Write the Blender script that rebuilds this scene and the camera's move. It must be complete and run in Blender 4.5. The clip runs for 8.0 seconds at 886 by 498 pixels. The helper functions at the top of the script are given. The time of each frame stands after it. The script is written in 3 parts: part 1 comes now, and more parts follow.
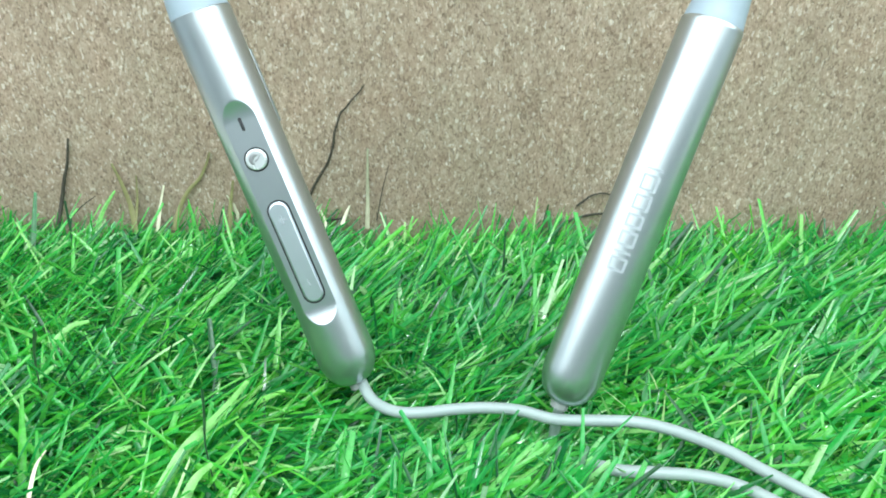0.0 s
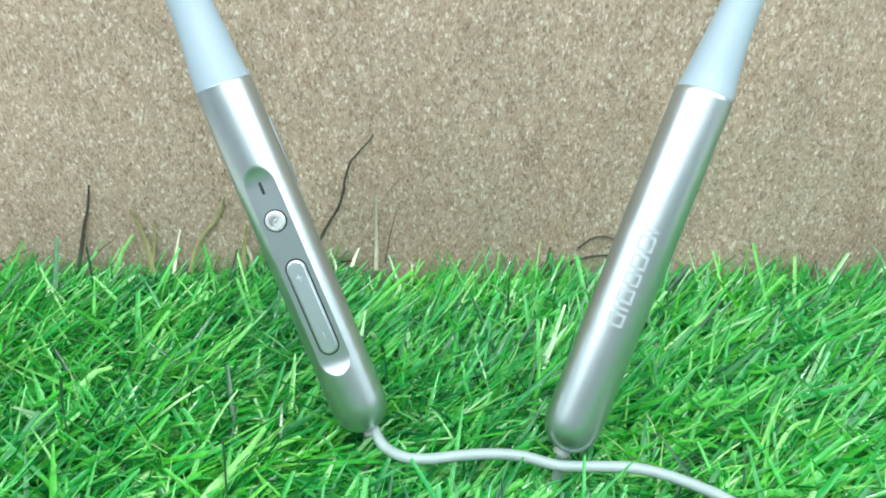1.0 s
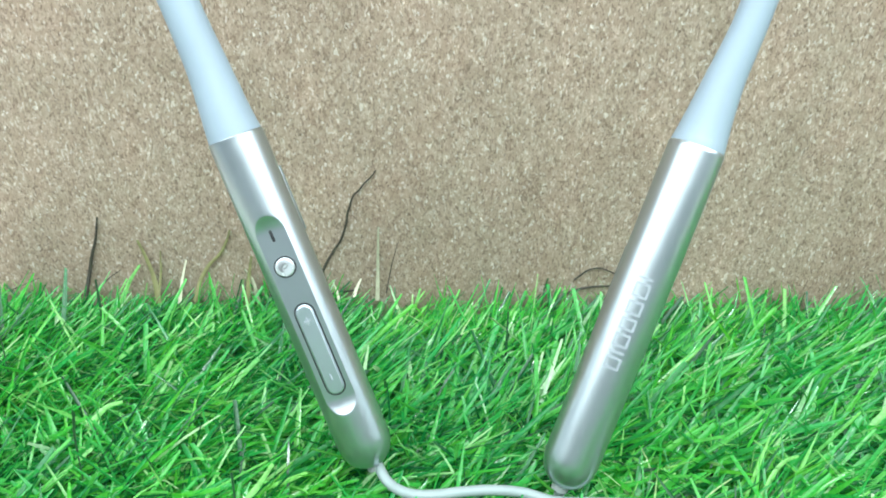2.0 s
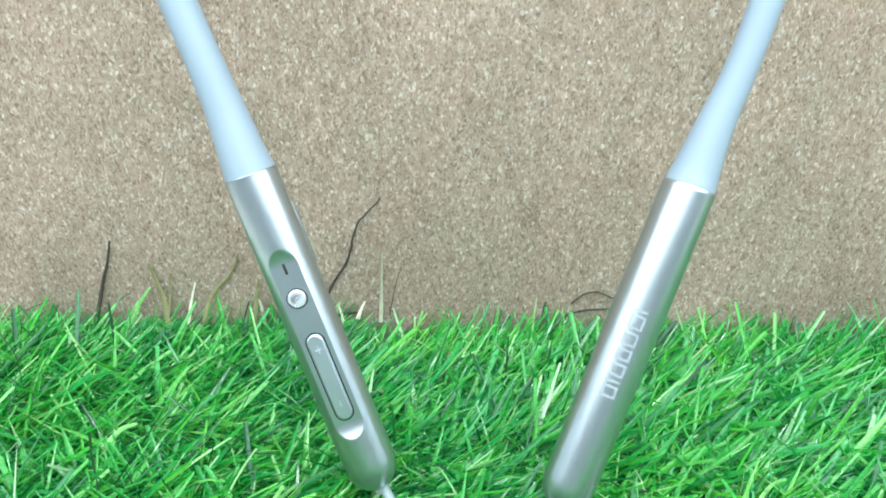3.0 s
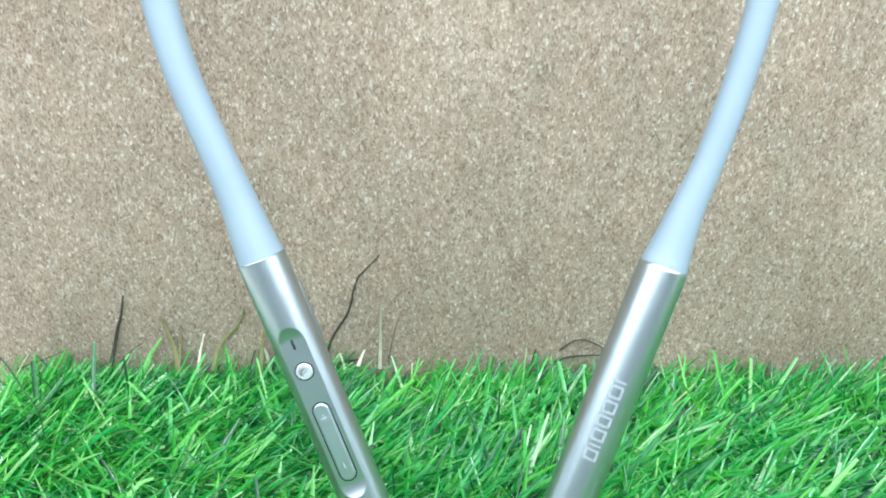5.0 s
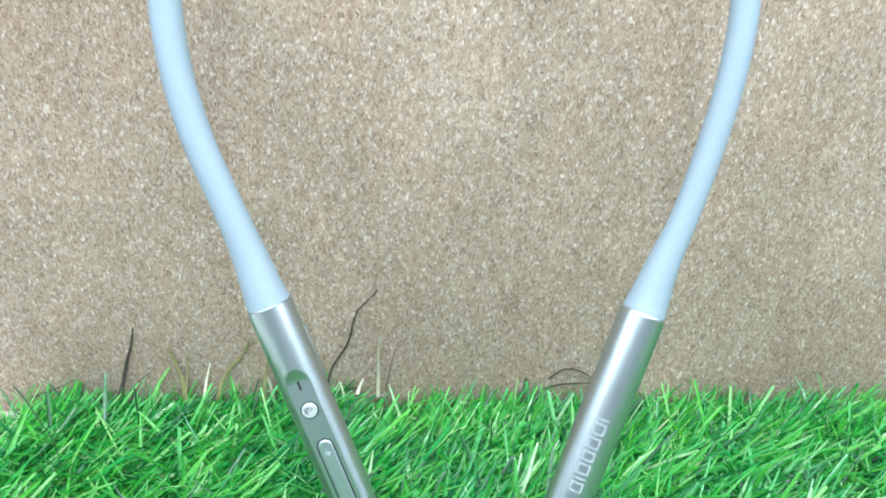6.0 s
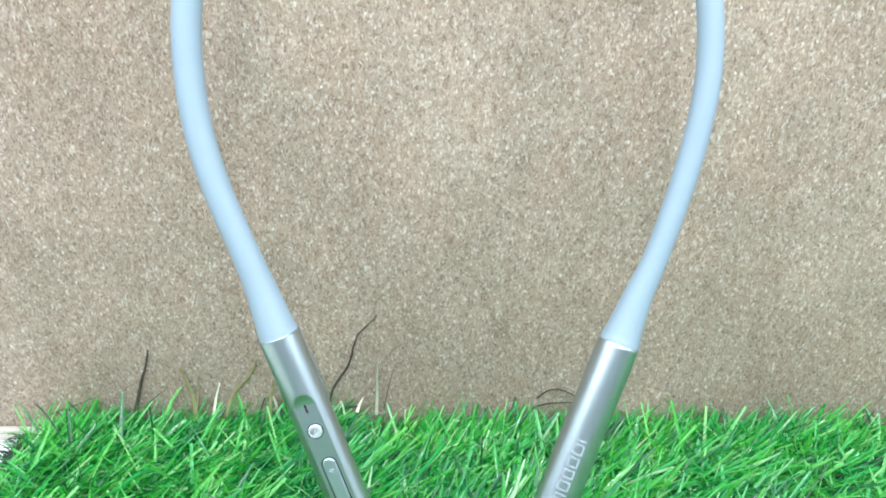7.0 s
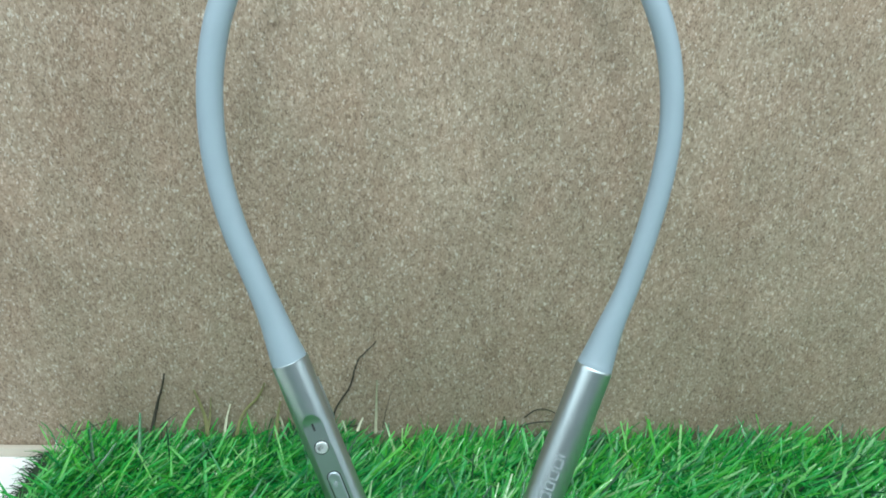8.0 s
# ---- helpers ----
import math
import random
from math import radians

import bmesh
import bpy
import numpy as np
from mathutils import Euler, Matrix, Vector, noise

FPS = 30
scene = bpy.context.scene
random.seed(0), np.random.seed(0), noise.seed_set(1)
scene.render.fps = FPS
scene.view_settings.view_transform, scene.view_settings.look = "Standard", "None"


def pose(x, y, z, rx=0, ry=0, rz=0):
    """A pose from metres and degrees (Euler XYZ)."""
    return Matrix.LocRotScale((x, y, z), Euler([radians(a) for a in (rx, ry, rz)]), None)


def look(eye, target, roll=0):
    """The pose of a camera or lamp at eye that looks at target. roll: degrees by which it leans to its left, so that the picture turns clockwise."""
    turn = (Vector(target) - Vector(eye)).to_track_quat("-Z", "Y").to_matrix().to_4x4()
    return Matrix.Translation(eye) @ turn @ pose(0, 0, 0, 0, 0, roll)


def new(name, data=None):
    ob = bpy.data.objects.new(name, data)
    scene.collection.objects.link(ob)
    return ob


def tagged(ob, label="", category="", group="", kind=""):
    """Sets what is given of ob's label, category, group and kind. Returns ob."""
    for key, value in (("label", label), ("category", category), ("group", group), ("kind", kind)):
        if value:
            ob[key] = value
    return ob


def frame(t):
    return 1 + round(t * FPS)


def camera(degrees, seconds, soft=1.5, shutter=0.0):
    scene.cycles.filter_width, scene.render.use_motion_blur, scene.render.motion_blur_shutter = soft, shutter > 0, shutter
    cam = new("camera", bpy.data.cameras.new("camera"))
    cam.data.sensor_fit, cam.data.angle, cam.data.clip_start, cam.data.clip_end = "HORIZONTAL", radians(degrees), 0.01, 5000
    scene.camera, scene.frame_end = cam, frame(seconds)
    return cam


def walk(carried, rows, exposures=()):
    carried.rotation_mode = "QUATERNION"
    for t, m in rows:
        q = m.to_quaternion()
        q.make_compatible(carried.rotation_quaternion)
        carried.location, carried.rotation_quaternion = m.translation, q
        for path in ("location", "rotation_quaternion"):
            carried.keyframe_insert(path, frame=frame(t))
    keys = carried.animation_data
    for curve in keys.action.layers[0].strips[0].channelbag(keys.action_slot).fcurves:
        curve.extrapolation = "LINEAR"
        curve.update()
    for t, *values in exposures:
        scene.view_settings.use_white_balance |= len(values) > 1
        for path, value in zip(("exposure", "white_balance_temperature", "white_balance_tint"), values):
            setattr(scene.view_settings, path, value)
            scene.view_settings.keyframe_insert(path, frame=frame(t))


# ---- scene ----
cam = camera(60.0, 8.0, soft=1.85)
PATH = [
    (0, (0.00266, -0.00148, 0.13835), (0.00013, 0.26163, -0.00576), 0.46),
    (0.5, (0.00260, -0.00391, 0.14264), (-0.00125, 0.25996, -0.00004), 0.29),
    (1, (0.00121, -0.00567, 0.15119), (-0.00215, 0.26020, 0.01226), 0.30),
    (1.5, (0.00033, -0.00674, 0.15787), (-0.00184, 0.25979, 0.02018), 0.44),
    (3, (-0.00340, -0.01245, 0.17282), (-0.00275, 0.25542, 0.03776), 1.11),
    (3.5, (-0.00272, -0.01677, 0.17896), (-0.00159, 0.25195, 0.04560), 1.06),
    (4, (-0.00379, -0.01705, 0.18492), (-0.00241, 0.25129, 0.05079), 1.08),
    (4.5, (-0.00339, -0.01686, 0.19113), (-0.00158, 0.25075, 0.05556), 1.04),
    (6, (-0.00450, -0.02654, 0.21702), (0.00039, 0.24180, 0.08296), 1.17),
    (6.5, (-0.00476, -0.03219, 0.22634), (0.00177, 0.23645, 0.09296), 1.48),
    (7, (-0.00409, -0.04279, 0.23538), (0.00188, 0.22679, 0.10388), 1.54),
    (7.5, (-0.00437, -0.05586, 0.24277), (0.00188, 0.21534, 0.11467), 1.66),
    (8, (-0.00377, -0.06652, 0.25271), (0.00356, 0.20632, 0.12819), 1.58),
]
EXPOSURES = [(0.0, 0.0, 6650, 9), (1.7, 0.03, 6600, 10), (3.0, 0.05, 6330, 12), (6.0, 0.02, 6240, 13), (7.0, 0.0, 6230, 13), (7.5, -0.08, 6280, 12), (7.75, -0.35, 6350, 8), (8.0, -0.73, 6420, 5)]
walk(cam, [(t, look(eye, target, roll)) for t, eye, target, roll in PATH], EXPOSURES)

# ---- light ----
world = bpy.data.worlds.new("room_air")
world.use_nodes = True
world.node_tree.nodes["Background"].inputs[0].default_value = (0.9, 0.95, 1.0, 1)
world.node_tree.nodes["Background"].inputs[1].default_value = 0.15
scene.world = world

# one wide diffusing panel, added unseen over the table, stands in for a bright ceiling
PANEL_Z, CEILING_Z = 0.80, 1.6
PANEL_X, PANEL_Y = (-2.25, 2.25), (-1.22, 0.17)
lamp_data = bpy.data.lights.new("panel_glow", "AREA")
lamp_data.shape, lamp_data.size, lamp_data.size_y = "RECTANGLE", PANEL_X[1] - PANEL_X[0], PANEL_Y[1] - PANEL_Y[0]
lamp_data.energy, lamp_data.color = 81.0, (0.88, 1.0, 1.06)
lamp = new("panel_glow", lamp_data)
lamp.location = ((PANEL_X[0] + PANEL_X[1]) / 2, (PANEL_Y[0] + PANEL_Y[1]) / 2, PANEL_Z - 0.03)

# a small round lamp, added out of view below the panel, draws the soft shadows on the cork
LAMP_AT = Vector((0.0, -0.30, 0.74))
bulb_data = bpy.data.lights.new("lamp_glow", "AREA")
bulb_data.shape, bulb_data.size = "DISK", 0.16
bulb_data.energy, bulb_data.color = 3.2, (0.88, 1.0, 1.03)
bulb = new("lamp_glow", bulb_data)
bulb.matrix_world = look(LAMP_AT, (0, 0.2, 0.1))


# ---- materials ----
class Nodes:
    """A node material with a Principled shader and short ways to wire it."""

    def __init__(self, name, rough=0.5, metal=0.0, colour=(0.5, 0.5, 0.5)):
        self.mat = bpy.data.materials.new(name)
        self.mat.use_nodes = True
        self.tree = self.mat.node_tree
        self.bsdf = self.tree.nodes["Principled BSDF"]
        self.put("Roughness", rough)
        self.put("Metallic", metal)
        self.put("Base Color", (*colour, 1))

    def put(self, socket, value):
        self.bsdf.inputs[socket].default_value = value

    def add(self, kind, **values):
        node = self.tree.nodes.new(kind)
        for key, value in values.items():
            node.inputs[key.replace("_", " ")].default_value = value
        return node

    def wire(self, a, b):
        self.tree.links.new(a, b)

    def coords(self, scale=(1, 1, 1)):
        tex = self.tree.nodes.new("ShaderNodeTexCoord")
        mapping = self.add("ShaderNodeMapping", Scale=scale)
        self.wire(tex.outputs["Object"], mapping.inputs["Vector"])
        return mapping.outputs["Vector"]

    def noise(self, vec, scale, detail=3.0, rough=0.55):
        node = self.add("ShaderNodeTexNoise", Scale=scale, Detail=detail, Roughness=rough)
        self.wire(vec, node.inputs["Vector"])
        return node.outputs["Fac"]

    def ramp(self, fac, stops, step=False):
        node = self.tree.nodes.new("ShaderNodeValToRGB")
        if step:
            node.color_ramp.interpolation = "CONSTANT"
        el = node.color_ramp.elements
        while len(el) < len(stops):
            el.new(0.5)
        for e, (p, c) in zip(el, stops):
            e.position, e.color = p, (*c, 1) if len(c) == 3 else c
        self.wire(fac, node.inputs["Fac"])
        return node.outputs["Color"]

    def mix(self, fac, a, b, how="MIX"):
        node = self.tree.nodes.new("ShaderNodeMix")
        node.data_type, node.blend_type = "RGBA", how
        for socket, value in ((node.inputs[0], fac), (node.inputs[6], a), (node.inputs[7], b)):
            if isinstance(value, bpy.types.NodeSocket):
                self.wire(value, socket)
            else:
                socket.default_value = value if isinstance(value, float) else (*value, 1)
        return node.outputs[2]

    def bump(self, height, strength, distance):
        node = self.add("ShaderNodeBump", Strength=strength, Distance=distance)
        self.wire(height, node.inputs["Height"])
        self.wire(node.outputs["Normal"], self.bsdf.inputs["Normal"])

    def colour(self, out):
        self.wire(out, self.bsdf.inputs["Base Color"])

    def rough(self, out):
        self.wire(out, self.bsdf.inputs["Roughness"])


def cork_material():
    n = Nodes("pressed_cork", rough=0.85)
    vec = n.coords((1.12, 1.0, 0.68))
    warp = n.add("ShaderNodeTexNoise", Scale=500.0, Detail=2.0)
    n.wire(vec, warp.inputs["Vector"])
    bent = n.tree.nodes.new("ShaderNodeMix")
    bent.data_type, bent.blend_type = "RGBA", "LINEAR_LIGHT"
    bent.inputs[0].default_value = 0.0012
    n.wire(vec, bent.inputs[6])
    n.wire(warp.outputs["Color"], bent.inputs[7])
    cells = n.add("ShaderNodeTexVoronoi", Scale=620.0, Randomness=1.0)
    n.wire(bent.outputs[2], cells.inputs["Vector"])
    parts = n.tree.nodes.new("ShaderNodeSeparateColor")
    n.wire(cells.outputs["Color"], parts.inputs[0])
    grains = n.ramp(parts.outputs[0], [(0.0, (0.35, 0.255, 0.18)), (0.14, (0.365, 0.262, 0.186)), (0.5, (0.41, 0.297, 0.212)), (0.82, (0.455, 0.34, 0.25)), (0.97, (0.49, 0.375, 0.28))])
    fine = n.add("ShaderNodeTexVoronoi", Scale=1250.0, Randomness=1.0)
    n.wire(bent.outputs[2], fine.inputs["Vector"])
    fparts = n.tree.nodes.new("ShaderNodeSeparateColor")
    n.wire(fine.outputs["Color"], fparts.inputs[0])
    specks = n.ramp(fparts.outputs[1], [(0.0, (0.13, 0.092, 0.065)), (0.16, (0.31, 0.222, 0.158)), (0.75, (0.45, 0.335, 0.245)), (0.92, (0.56, 0.45, 0.35)), (1.0, (0.78, 0.70, 0.60))])
    both = n.mix(0.55, grains, specks)
    dust = n.add("ShaderNodeTexVoronoi", Scale=2100.0, Randomness=1.0)
    n.wire(vec, dust.inputs["Vector"])
    dparts = n.tree.nodes.new("ShaderNodeSeparateColor")
    n.wire(dust.outputs["Color"], dparts.inputs[0])
    crumbs = n.ramp(dparts.outputs[2], [(0.0, (0.66, 0.65, 0.63)), (0.2, (0.93, 0.93, 0.92)), (0.8, (1.02, 1.03, 1.03)), (0.96, (1.15, 1.17, 1.18)), (1.0, (1.4, 1.45, 1.5))])
    both = n.mix(1.0, both, crumbs, "MULTIPLY")
    broad = n.ramp(n.noise(vec, 14.0, 4.0), [(0.3, (0.82, 0.80, 0.785)), (0.7, (1.04, 1.04, 1.045))])
    blot = n.ramp(n.noise(n.coords((1, 1, 0.6)), 45.0, 5.0, 0.65), [(0.3, (0.93, 1.00, 1.05)), (0.5, (1.02, 1.07, 1.14)), (0.7, (1.09, 1.09, 1.15))])
    flake = n.ramp(n.noise(n.coords((1, 1, 0.7)), 290.0, 2.0, 0.6), [(0.32, (0.93, 0.915, 0.90)), (0.5, (1.0, 1.0, 0.99)), (0.68, (1.07, 1.07, 1.065))])
    n.colour(n.mix(1.0, n.mix(1.0, n.mix(1.0, both, broad, "MULTIPLY"), blot, "MULTIPLY"), flake, "MULTIPLY"))
    n.bump(parts.outputs[1], 0.35, 0.0006)
    n.put("Specular IOR Level", 0.25)
    return n.mat


def blade_material():
    n = Nodes("turf_plastic", rough=0.34)
    geo = n.tree.nodes.new("ShaderNodeNewGeometry")
    rand = geo.outputs["Random Per Island"]
    # random greens; the darkest also paint in gap shade, the palest sheen
    base = n.ramp(rand, [(0.0, (0.005, 0.085, 0.03)), (0.1, (0.010, 0.18, 0.048)), (0.22, (0.018, 0.33, 0.075)), (0.36, (0.03, 0.43, 0.08)), (0.5, (0.065, 0.53, 0.075)), (0.62, (0.11, 0.57, 0.065)), (0.71, (0.04, 0.50, 0.125)), (0.82, (0.13, 0.62, 0.13)), (0.91, (0.24, 0.69, 0.19)), (0.965, (0.37, 0.75, 0.33)), (1.0, (0.54, 0.80, 0.51))])
    vec = n.coords()
    broad = n.ramp(n.noise(vec, 22.0, 2.0), [(0.32, (0.80, 0.93, 1.05)), (0.68, (1.18, 1.10, 0.85))])
    fine = n.ramp(n.noise(vec, 900.0, 2.0), [(0.3, (0.8, 0.8, 0.8)), (0.7, (1.1, 1.1, 1.1))])
    n.colour(n.mix(1.0, n.mix(1.0, base, broad, "MULTIPLY"), fine, "MULTIPLY"))
    n.rough(n.ramp(rand, [(0.0, (0.28, 0.28, 0.28)), (0.5, (0.17, 0.17, 0.17)), (1.0, (0.10, 0.10, 0.10))]))
    n.put("Specular IOR Level", 0.6)
    n.put("Coat Weight", 0.45)
    n.put("Coat Roughness", 0.07)
    n.bump(n.noise(vec, 420.0, 2.0), 0.4, 0.0007)
    glow = n.tree.nodes.new("ShaderNodeBsdfTranslucent")
    n.wire(n.bsdf.inputs["Base Color"].links[0].from_socket, glow.inputs["Color"])
    blend = n.add("ShaderNodeMixShader", Fac=0.45)
    n.wire(n.bsdf.outputs[0], blend.inputs[1])
    n.wire(glow.outputs[0], blend.inputs[2])
    n.wire(blend.outputs[0], n.tree.nodes["Material Output"].inputs["Surface"])
    return n.mat


def silver_material(name, colour, rough, streak=True, metal=0.97):
    n = Nodes(name, rough=rough, metal=metal, colour=colour)
    n.put("Specular Tint", (0.8, 0.86, 0.88, 1))
    vec = n.coords((1, 1, 0.06))
    lines = n.noise(vec, 2600.0, 2.0)
    n.rough(n.ramp(lines, [(0.3, (rough - 0.01,) * 3), (0.7, (rough + 0.015,) * 3)]))
    smudge = n.noise(n.coords(), 90.0, 3.0)
    n.colour(n.ramp(smudge, [(0.3, tuple(c * 0.94 for c in colour)), (0.7, colour)]))
    if streak:
        n.bump(lines, 0.012, 0.00004)
    return n.mat


def plain_material(name, colour, rough, vary=0.08, scale=120.0, metal=0.0, bump=0.0):
    n = Nodes(name, rough=rough, metal=metal)
    vec = n.coords()
    fac = n.noise(vec, scale, 4.0)
    n.colour(n.ramp(fac, [(0.3, tuple(c * (1 - vary) for c in colour)), (0.7, tuple(min(1, c * (1 + vary)) for c in colour))]))
    n.rough(n.ramp(n.noise(vec, scale * 4, 2.0), [(0.3, (max(0.05, rough - 0.06),) * 3), (0.7, (min(1, rough + 0.06),) * 3)]))
    if bump:
        n.bump(n.noise(vec, scale * 12, 2.0), bump, 0.0003)
    return n.mat


CORK = cork_material()
TURF = blade_material()
SILVER = silver_material("brushed_silver", (0.51, 0.575, 0.595), 0.31, True, 0.95)
SILVER_FLAT = silver_material("satin_silver", (0.56, 0.63, 0.68), 0.40, False)
CHROME = silver_material("polished_silver", (0.66, 0.70, 0.71), 0.26, False, 0.55)
DULL = silver_material("dull_silver", (0.36, 0.41, 0.43), 0.5, False, 0.9)
MARK = plain_material("pale_print", (0.30, 0.34, 0.365), 0.6, 0.04)
ENGRAVED = plain_material("engraved_grey", (0.17, 0.18, 0.185), 0.5, 0.05)
DARK = plain_material("dark_gap", (0.012, 0.014, 0.016), 0.7)
SILICONE = plain_material("pale_blue_silicone", (0.262, 0.332, 0.385), 0.5, 0.03, 60.0, bump=0.03)
CABLE = plain_material("grey_rubber", (0.25, 0.31, 0.305), 0.42, 0.06, 200.0)
GROMMET = plain_material("grey_grommet", (0.22, 0.25, 0.24), 0.5, 0.06, 200.0)
BACKING = plain_material("turf_backing", (0.012, 0.035, 0.014), 0.9, 0.4, 300.0, bump=0.4)
STRAW_DARK = plain_material("dried_dark_straw", (0.035, 0.032, 0.022), 0.7, 0.4, 400.0)
BLEACHED = plain_material("bleached_green_blade", (0.17, 0.46, 0.12), 0.32, 0.35, 500.0, bump=0.3)
STRAW_GREEN = plain_material("dark_green_straw", (0.012, 0.07, 0.025), 0.45, 0.3, 400.0)
STRAW_PALE = plain_material("pale_straw", (0.62, 0.60, 0.45), 0.5, 0.15, 400.0)
STRAW_FADED = plain_material("faded_straw", (0.31, 0.315, 0.215), 0.6, 0.15, 400.0)
STRAW_MOSS = plain_material("faded_green_straw", (0.19, 0.185, 0.08), 0.5, 0.2, 400.0)
TABLE = plain_material("beige_laminate", (0.52, 0.46, 0.385), 0.5, 0.06, 40.0)
SHEET = plain_material("white_sheet", (0.86, 0.87, 0.87), 0.55, 0.02, 40.0)
# tones of the added room, set by how dark the tubes' reflections are
PAINT = plain_material("room_paint", (0.55, 0.60, 0.63), 0.8, 0.05, 6.0, bump=0.05)
CEIL = plain_material("ceiling_paint", (0.75, 0.76, 0.76), 0.85, 0.04, 6.0)
FLOORING = plain_material("room_floor", (0.09, 0.095, 0.095), 0.5, 0.1, 5.0)
WHITE_METAL = plain_material("white_enamel", (0.8, 0.8, 0.8), 0.4, 0.03, 20.0)


# ---- mesh helpers ----
def mesh_object(name, bm, material, smooth=True, sharp=40):
    me = bpy.data.meshes.new(name)
    bmesh.ops.recalc_face_normals(bm, faces=bm.faces)
    bm.to_mesh(me)
    bm.free()
    me.materials.append(material)
    if smooth:
        me.polygons.foreach_set("use_smooth", [True] * len(me.polygons))
        me.set_sharp_from_angle(angle=radians(sharp))
    return new(name, me)


def part(name, bm, material, parent, label="", smooth=True, sharp=40):
    ob = mesh_object(name, bm, material, smooth, sharp)
    ob.parent = parent
    if label:
        tagged(ob, label)
    return ob


def box(size, centre, bevel=0.0, segments=2):
    bm = bmesh.new()
    bmesh.ops.create_cube(bm, size=1.0, matrix=Matrix.Translation(centre) @ Matrix.Diagonal((*size, 1)))
    if bevel:
        bmesh.ops.bevel(bm, geom=bm.edges[:], offset=bevel, segments=segments, affect="EDGES", profile=0.5)
    return bm


def spline(points, per=10):
    """A smooth line through the points (Catmull-Rom)."""
    p = [Vector(q) for q in points]
    p = [2 * p[0] - p[1], *p, 2 * p[-1] - p[-2]]
    out = []
    for i in range(1, len(p) - 2):
        for k in range(per):
            t = k / per
            a, b, c, d = p[i - 1 : i + 3]
            out.append(0.5 * (2 * b + (c - a) * t + (2 * a - 5 * b + 4 * c - d) * t * t + (3 * b - a - 3 * c + d) * t ** 3))
    out.append(p[-2])
    return out


def sweep(line, radius, sides=20, flat=1.0, hint=(0, 0, 1)):
    """A closed tube along a line; radius is a number or a function of 0..1; flat squeezes it across hint."""
    bm = bmesh.new()
    rings = []
    n = len(line)
    side = None
    for i, p in enumerate(line):
        tan = (line[min(i + 1, n - 1)] - line[max(i - 1, 0)]).normalized()
        if side is None:
            side = tan.cross(Vector(hint)).normalized()
        side = (side - tan * side.dot(tan)).normalized()
        up = tan.cross(side)
        r = radius(i / (n - 1)) if callable(radius) else radius
        rings.append([bm.verts.new(p + r * (math.cos(a) * side + flat * math.sin(a) * up)) for a in (2 * math.pi * k / sides for k in range(sides))])
    for a, b in zip(rings, rings[1:]):
        for k in range(sides):
            bm.faces.new((a[k], a[(k + 1) % sides], b[(k + 1) % sides], b[k]))
    bm.faces.new(rings[0])
    bm.faces.new(rings[-1])
    return bm


# ---- unseen room, added round the table for the tubes to reflect ----
def room():
    lo, hi, top, down = Vector((-2.4, -2.2, 0)), Vector((2.4, 1.4, 0)), CEILING_Z, -0.75
    mid = (lo + hi) / 2
    w, d, h = hi.x - lo.x, hi.y - lo.y, top - down
    cz = (top + down) / 2
    for name, size, at, mat in (
        ("floor", (w + 0.2, d + 0.2, 0.1), (mid.x, mid.y, down - 0.05), FLOORING),
        ("ceiling", (w + 0.2, d + 0.2, 0.1), (mid.x, mid.y, top + 0.05), CEIL),
        ("wall_north", (w + 0.2, 0.1, h), (mid.x, hi.y + 0.05, cz), PAINT),
        ("wall_south", (w + 0.2, 0.1, h), (mid.x, lo.y - 0.05, cz), PAINT),
        ("wall_east", (0.1, d, h), (hi.x + 0.05, mid.y, cz), PAINT),
        ("wall_west", (0.1, d, h), (lo.x - 0.05, mid.y, cz), PAINT),
    ):
        tagged(mesh_object(name, box(size, at), mat, False), f"plain matt {name.split('_')[0]} of the unseen added room", name.split("_")[0], kind="structure")


room()

# body of the added panel: a backing tray and a frame round the glowing field
tray = tagged(new("added_panel"), "wide white diffusing panel, unseen, added over the table in place of ceiling light", "light panel")
px, py = (PANEL_X[0] + PANEL_X[1]) / 2, (PANEL_Y[0] + PANEL_Y[1]) / 2
pw, pd = PANEL_X[1] - PANEL_X[0], PANEL_Y[1] - PANEL_Y[0]
part("tray", box((pw, pd, 0.015), (px, py, PANEL_Z - 0.0085)), WHITE_METAL, tray, smooth=False)
for size, spot in (((pw + 0.1, 0.05, 0.045), (px, PANEL_Y[0] - 0.025, PANEL_Z - 0.0235)), ((pw + 0.1, 0.05, 0.045), (px, PANEL_Y[1] + 0.025, PANEL_Z - 0.0235)), ((0.05, pd, 0.045), (PANEL_X[0] - 0.025, py, PANEL_Z - 0.0235)), ((0.05, pd, 0.045), (PANEL_X[1] + 0.025, py, PANEL_Z - 0.0235))):
    part("frame", box(size, spot, 0.003), WHITE_METAL, tray)
for cx in (-1.6, 1.6):
    for cy in (PANEL_Y[0] + 0.2, PANEL_Y[1] - 0.1):
        part("cord", sweep([Vector((cx, cy, PANEL_Z - 0.002)), Vector((cx, cy, 1.2)), Vector((cx, cy, CEILING_Z + 0.001))], 0.003, 8), WHITE_METAL, tray)

# body of the added round lamp under the panel, never in view
round_lamp = tagged(new("added_lamp"), "small round white lamp, unseen, added in front of the cork board", "lamp")
aim = look(LAMP_AT, (0, 0.2, 0.1))
back = [aim @ Vector((0, 0, d)) for d in (0.001, 0.004, 0.02, 0.05)]
part("shade", sweep(back, lambda t: 0.089 * (1 - t ** 2) ** 0.5 + 0.012, 32), WHITE_METAL, round_lamp)
part("cord", sweep([back[-1], Vector((0, back[-1].y, PANEL_Z - 0.02))], 0.003, 8), WHITE_METAL, round_lamp)

